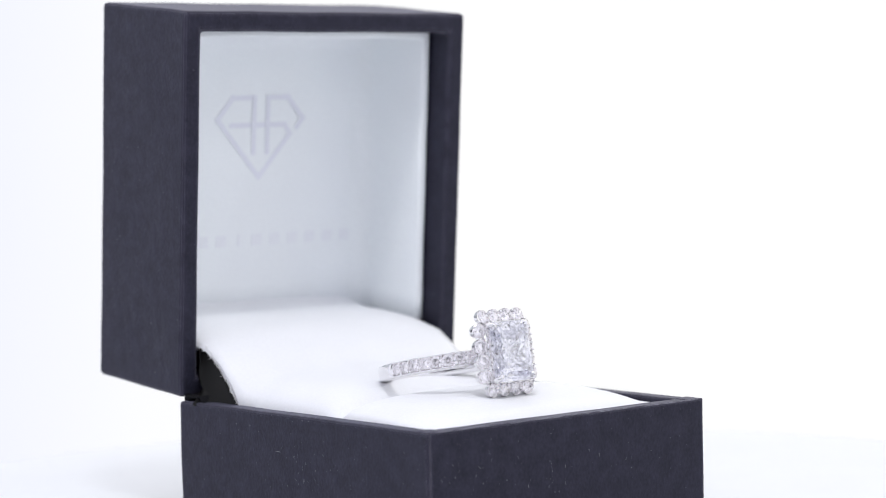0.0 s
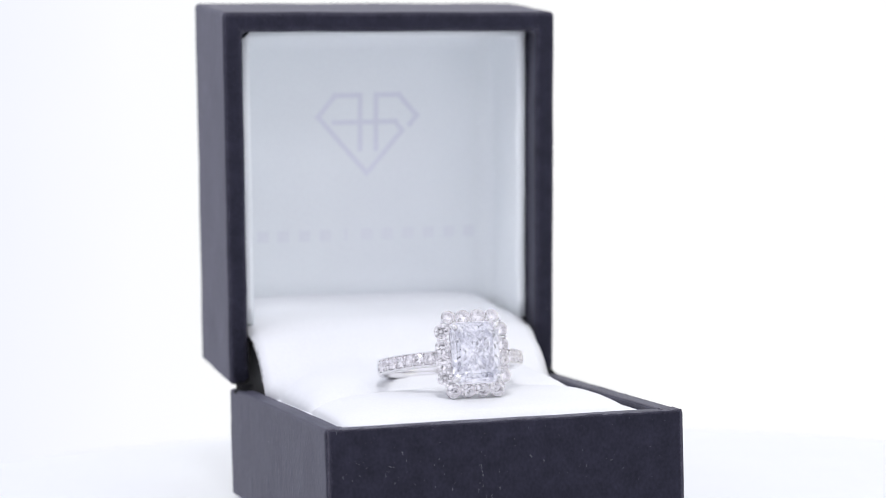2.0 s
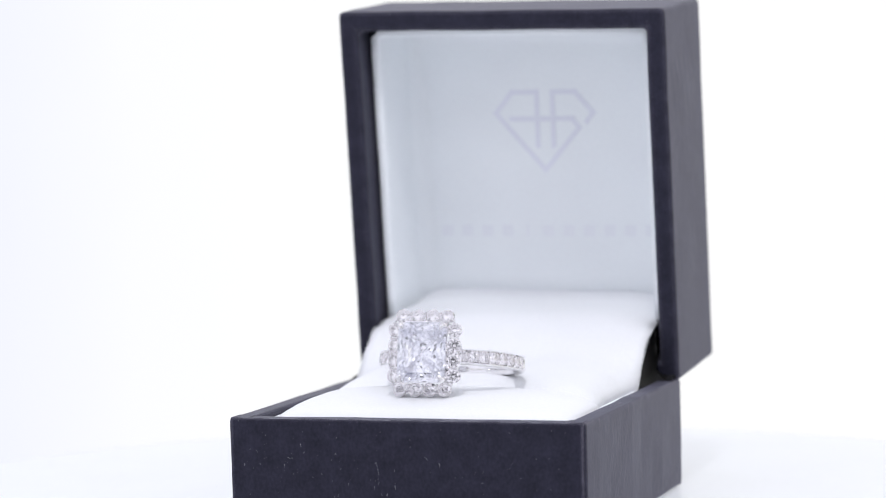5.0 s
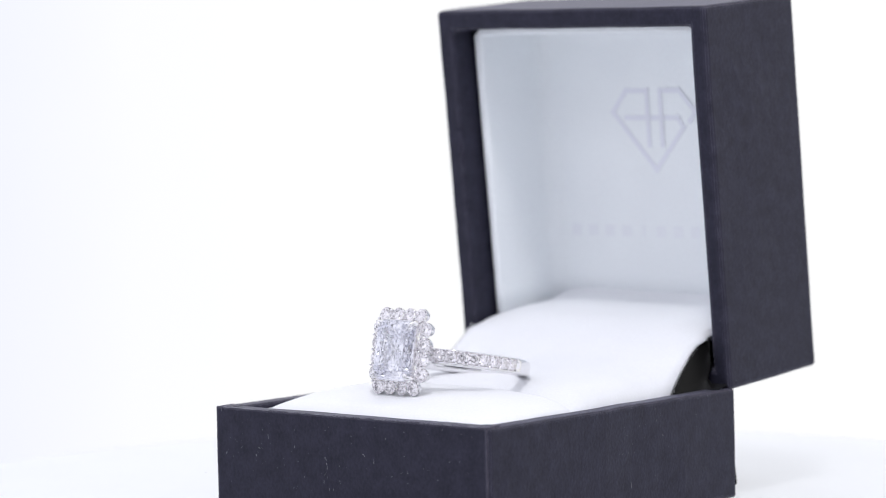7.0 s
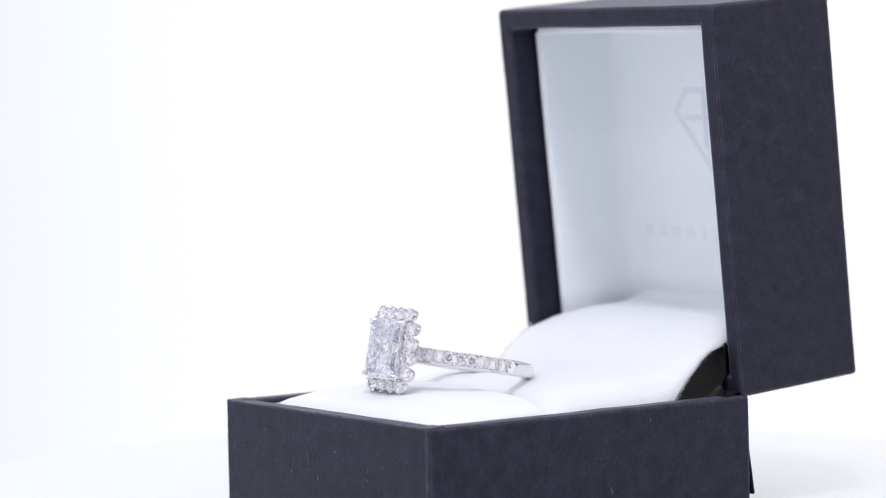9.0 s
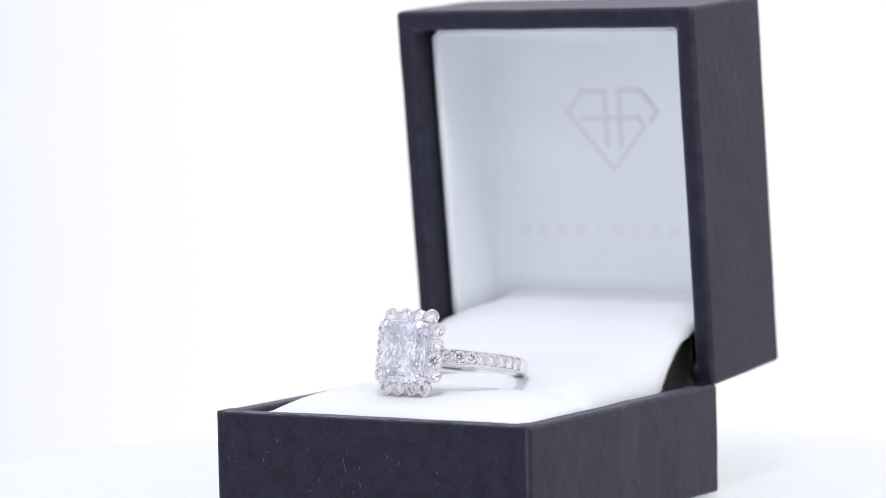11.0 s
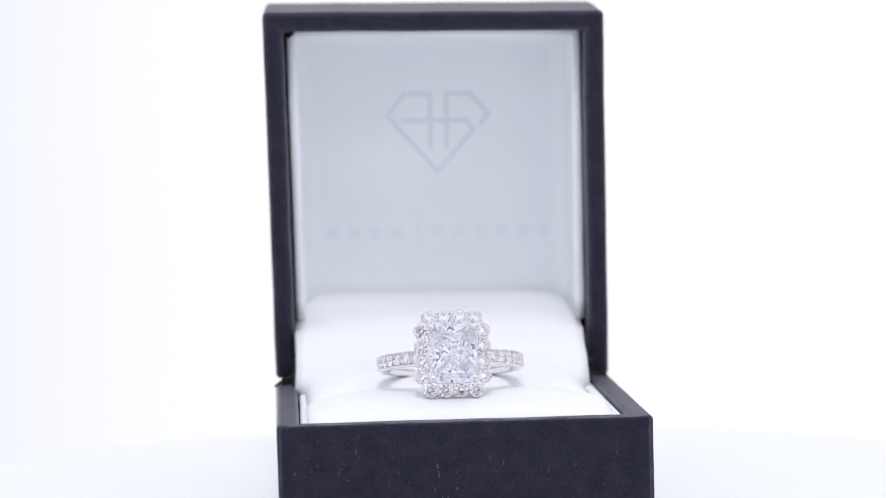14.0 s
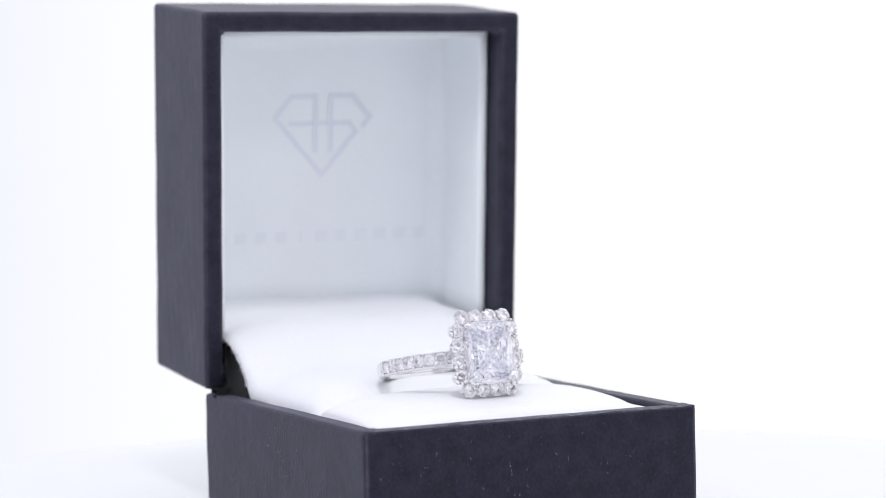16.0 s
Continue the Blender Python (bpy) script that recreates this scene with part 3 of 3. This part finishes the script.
def engagement_ring():
    root = tagged(new("engagement_ring"), "white gold halo engagement ring with rectangular diamond, lying on the cushion", "ring")
    hoop = pose(-2.56, 0.8, RIM + 5.5, -11.3, 0, 0.6)
    R = 9.7                      # mid radius of the band

    # band: flattened oval section, a trough on the outside of the front half
    bm = bmesh.new()
    n, sec = 160, 20
    rings = []
    for i in range(n):
        a = 2 * math.pi * i / n
        front = 0.5 - 0.5 * math.sin(a)                     # 1 at the front, 0 at the back
        half_h = 1.12 + 0.04 * front
        t = 0.85
        ring = []
        for k in range(sec):
            b = 2 * math.pi * k / sec
            cb, sb = math.cos(b), math.sin(b)
            pr = t * math.copysign(abs(cb) ** 0.6, cb)
            pz = half_h * math.copysign(abs(sb) ** 0.6, sb)
            if math.sin(a) < 0.10 and cb > 0.3:
                pr -= min(1.0, max(0.0, (0.22 - math.sin(a)) / 0.14 - 0.9 * abs(pz))) * max(0.0, 1 - ((pz - 0.10) / 0.86) ** 6)
            rr = R + pr
            ring.append(bm.verts.new((rr * math.cos(a), rr * math.sin(a), pz - 0.06)))
        rings.append(ring)
    for i in range(n):
        for k in range(sec):
            bm.faces.new((rings[i][k], rings[(i + 1) % n][k], rings[(i + 1) % n][(k + 1) % sec], rings[i][(k + 1) % sec]))
    bmesh.ops.recalc_face_normals(bm, faces=bm.faces)
    band = part("band", scaled(bm), METAL, root, "polished white gold band", mm(hoop), smooth=True)

    # stones of the band, with paired beads between them
    bm = brilliant()
    stone_mesh = bpy.data.meshes.new("melee_stone")
    bm.to_mesh(stone_mesh)
    bm.free()
    stone_mesh.materials.append(MELEE)
    bm = bmesh.new()
    bead(bm, (0, 0, 0), 0.215 * MM, 1.6)
    bead_mesh = bpy.data.meshes.new("bead")
    bm.to_mesh(bead_mesh)
    bm.free()
    bead_mesh.materials.append(METAL)
    for p in bead_mesh.polygons:
        p.use_smooth = True
    rnd = random.Random(3)
    for side in (-1, 1):
        for k in range(-1, 8):
            a = radians(-90 + side * (24 + 9.2 * k))
            out = Vector((math.cos(a), math.sin(a), 0))
            # stone's table looks outwards
            m = Matrix.Translation(out * (R + 0.66) + Vector((0, 0, 0.06))) @ out.to_track_quat("Z", "Y").to_matrix().to_4x4() @ pose(0, 0, 0, 0, 0, rnd.uniform(0, 45))
            st = part("pave_stone", stone_mesh, MELEE, band, "", None)
            st.matrix_basis = mm(m) @ Matrix.Scale(1.80 * MM, 4)
            for zz in (-0.72, 0.88):
                a2 = a + side * radians(4.6)
                o2 = Vector((math.cos(a2), math.sin(a2), 0))
                part("bead", bead_mesh, METAL, band, "", mm(Matrix.Translation(o2 * (R + 0.62) + Vector((0, 0, zz))) @ o2.to_track_quat("Z", "Y").to_matrix().to_4x4()))

    # head: local x across, y along the height, z outwards to the front
    head_m = hoop @ pose(-0.45, -12.4, 0.10, 90, 0, 0)
    centres = [(x, s * 5.2) for s in (-1, 1) for x in (-3.24, -1.08, 1.08, 3.24)] + [(s * 4.42, y) for s in (-1, 1) for y in (-3.24, -1.08, 1.08, 3.24)]
    bm = bmesh.new()
    for x, y in centres:
        loops = []
        for rad, z in ((0.70, -0.95), (0.92, -0.5), (1.02, 0.12), (0.95, 0.12), (0.78, -0.4), (0.55, -0.95)):
            loops.append([bm.verts.new((x + rad * math.cos(2 * math.pi * k / 20), y + rad * math.sin(2 * math.pi * k / 20), z)) for k in range(20)])
        for a, b in zip(loops, loops[1:] + loops[:1]):
            for k in range(20):
                bm.faces.new((a[k], a[(k + 1) % 20], b[(k + 1) % 20], b[k]))
    bmesh.ops.recalc_face_normals(bm, faces=bm.faces)
    setting_ob = part("halo_setting", scaled(bm), METAL, root, "scalloped white gold halo setting", mm(head_m), smooth=False)
    for x, y in centres:
        st = part("halo_stone", stone_mesh, MELEE, setting_ob)
        # each stone leans a little outwards
        lean = (-17 * y / 5.2 if abs(y) > 5 else 0, 17 * x / 4.42 if abs(y) < 5 else 0)
        st.matrix_basis = mm(pose(x, y, 0.36, lean[0] + rnd.uniform(-5, 5), lean[1] + rnd.uniform(-5, 5), 0) @ pose(0, 0, 0, 0, 0, rnd.uniform(0, 45))) @ Matrix.Scale(2.08 * MM, 4)
    # beads where neighbouring stones meet
    order = sorted(centres, key=lambda p: math.atan2(p[1], p[0]))
    for (x0, y0), (x1, y1) in zip(order, order[1:] + order[:1]):
        mx, my = (x0 + x1) / 2, (y0 + y1) / 2
        nx, ny = y1 - y0, -(x1 - x0)
        ln = math.hypot(nx, ny)
        for s in (-0.62, 0.52):
            part("bead", bead_mesh, METAL, setting_ob, "", mm(pose(mx + nx / ln * s, my + ny / ln * s, 0.44)))

    # gallery under the centre stone
    bm = bmesh.new()
    def frame_ring(a, b, c, z):
        return [bm.verts.new(p + (z,)) for p in ((a, -b + c), (a, b - c), (a - c, b), (-a + c, b), (-a, b - c), (-a, -b + c), (-a + c, -b), (a - c, -b))]
    def rail(a, b, c, z, wide, tall):
        loops = [frame_ring(a, b, c, z), frame_ring(a + wide, b + wide, c, z), frame_ring(a + wide, b + wide, c, z + tall), frame_ring(a, b, c, z + tall)]
        for p, q in zip(loops, loops[1:] + loops[:1]):
            for k in range(8):
                bm.faces.new((p[k], p[(k + 1) % 8], q[(k + 1) % 8], q[k]))
    rail(3.42, 4.2, 1.0, 0.9, 0.14, 0.42)
    rail(3.0, 3.75, 1.0, 0.3, 0.25, 0.35)
    rail(2.75, 3.4, 0.8, -0.9, 0.28, 0.3)
    bmesh.ops.recalc_face_normals(bm, faces=bm.faces)
    part("basket", scaled(bm), METAL, root, "white gold basket", mm(head_m))

    centre = part("centre_stone", scaled(radiant(7.0, 8.5, 3.4, 0.95)), DIAMOND, root, "large rectangular radiant-cut diamond", mm(head_m @ pose(0, 0, 1.5)))
    for sx in (-1, 1):
        for sy in (-1, 1):
            bm = bmesh.new()
            tilt = math.atan2(sy * 4.0, sx * 3.4)
            r = bmesh.ops.create_cone(bm, cap_ends=True, segments=14, radius1=0.42, radius2=0.28, depth=3.0)
            bmesh.ops.translate(bm, verts=r["verts"], vec=(sx * 3.2, sy * 3.85, 0.6))
            s = bmesh.ops.create_icosphere(bm, subdivisions=2, radius=0.34)
            for v in s["verts"]:
                v.co = Vector((v.co.x * 1.5, v.co.y, v.co.z))
                v.co.rotate(Euler((0, 0, tilt)))
                v.co += Vector((sx * 2.98, sy * 3.6, 2.1))
            part("claw", scaled(bm), METAL, root, "white gold claw", mm(head_m), smooth=True)
    return root


setting()
TURNTABLE = turntable()
BOX = ring_box()
RING = engagement_ring()


# ---- motion: the turntable swings one way, then back, carrying box and ring ----
def swing(t):
    return 40.2 - 11.49 * t if t < 8.595 else -58.55 + 11.47 * (t - 8.595)


def motions():
    times = [0.25 * k for k in range(34)] + [8.4, 8.5, 8.55, 8.6, 8.65, 8.7, 8.8] + [0.25 * k for k in range(36, 65)]
    rows = [(t, pose(0, 0, 0, 0, 0, swing(t))) for t in times]
    for thing in (TURNTABLE, BOX, RING):
        walk(thing, rows)


motions()
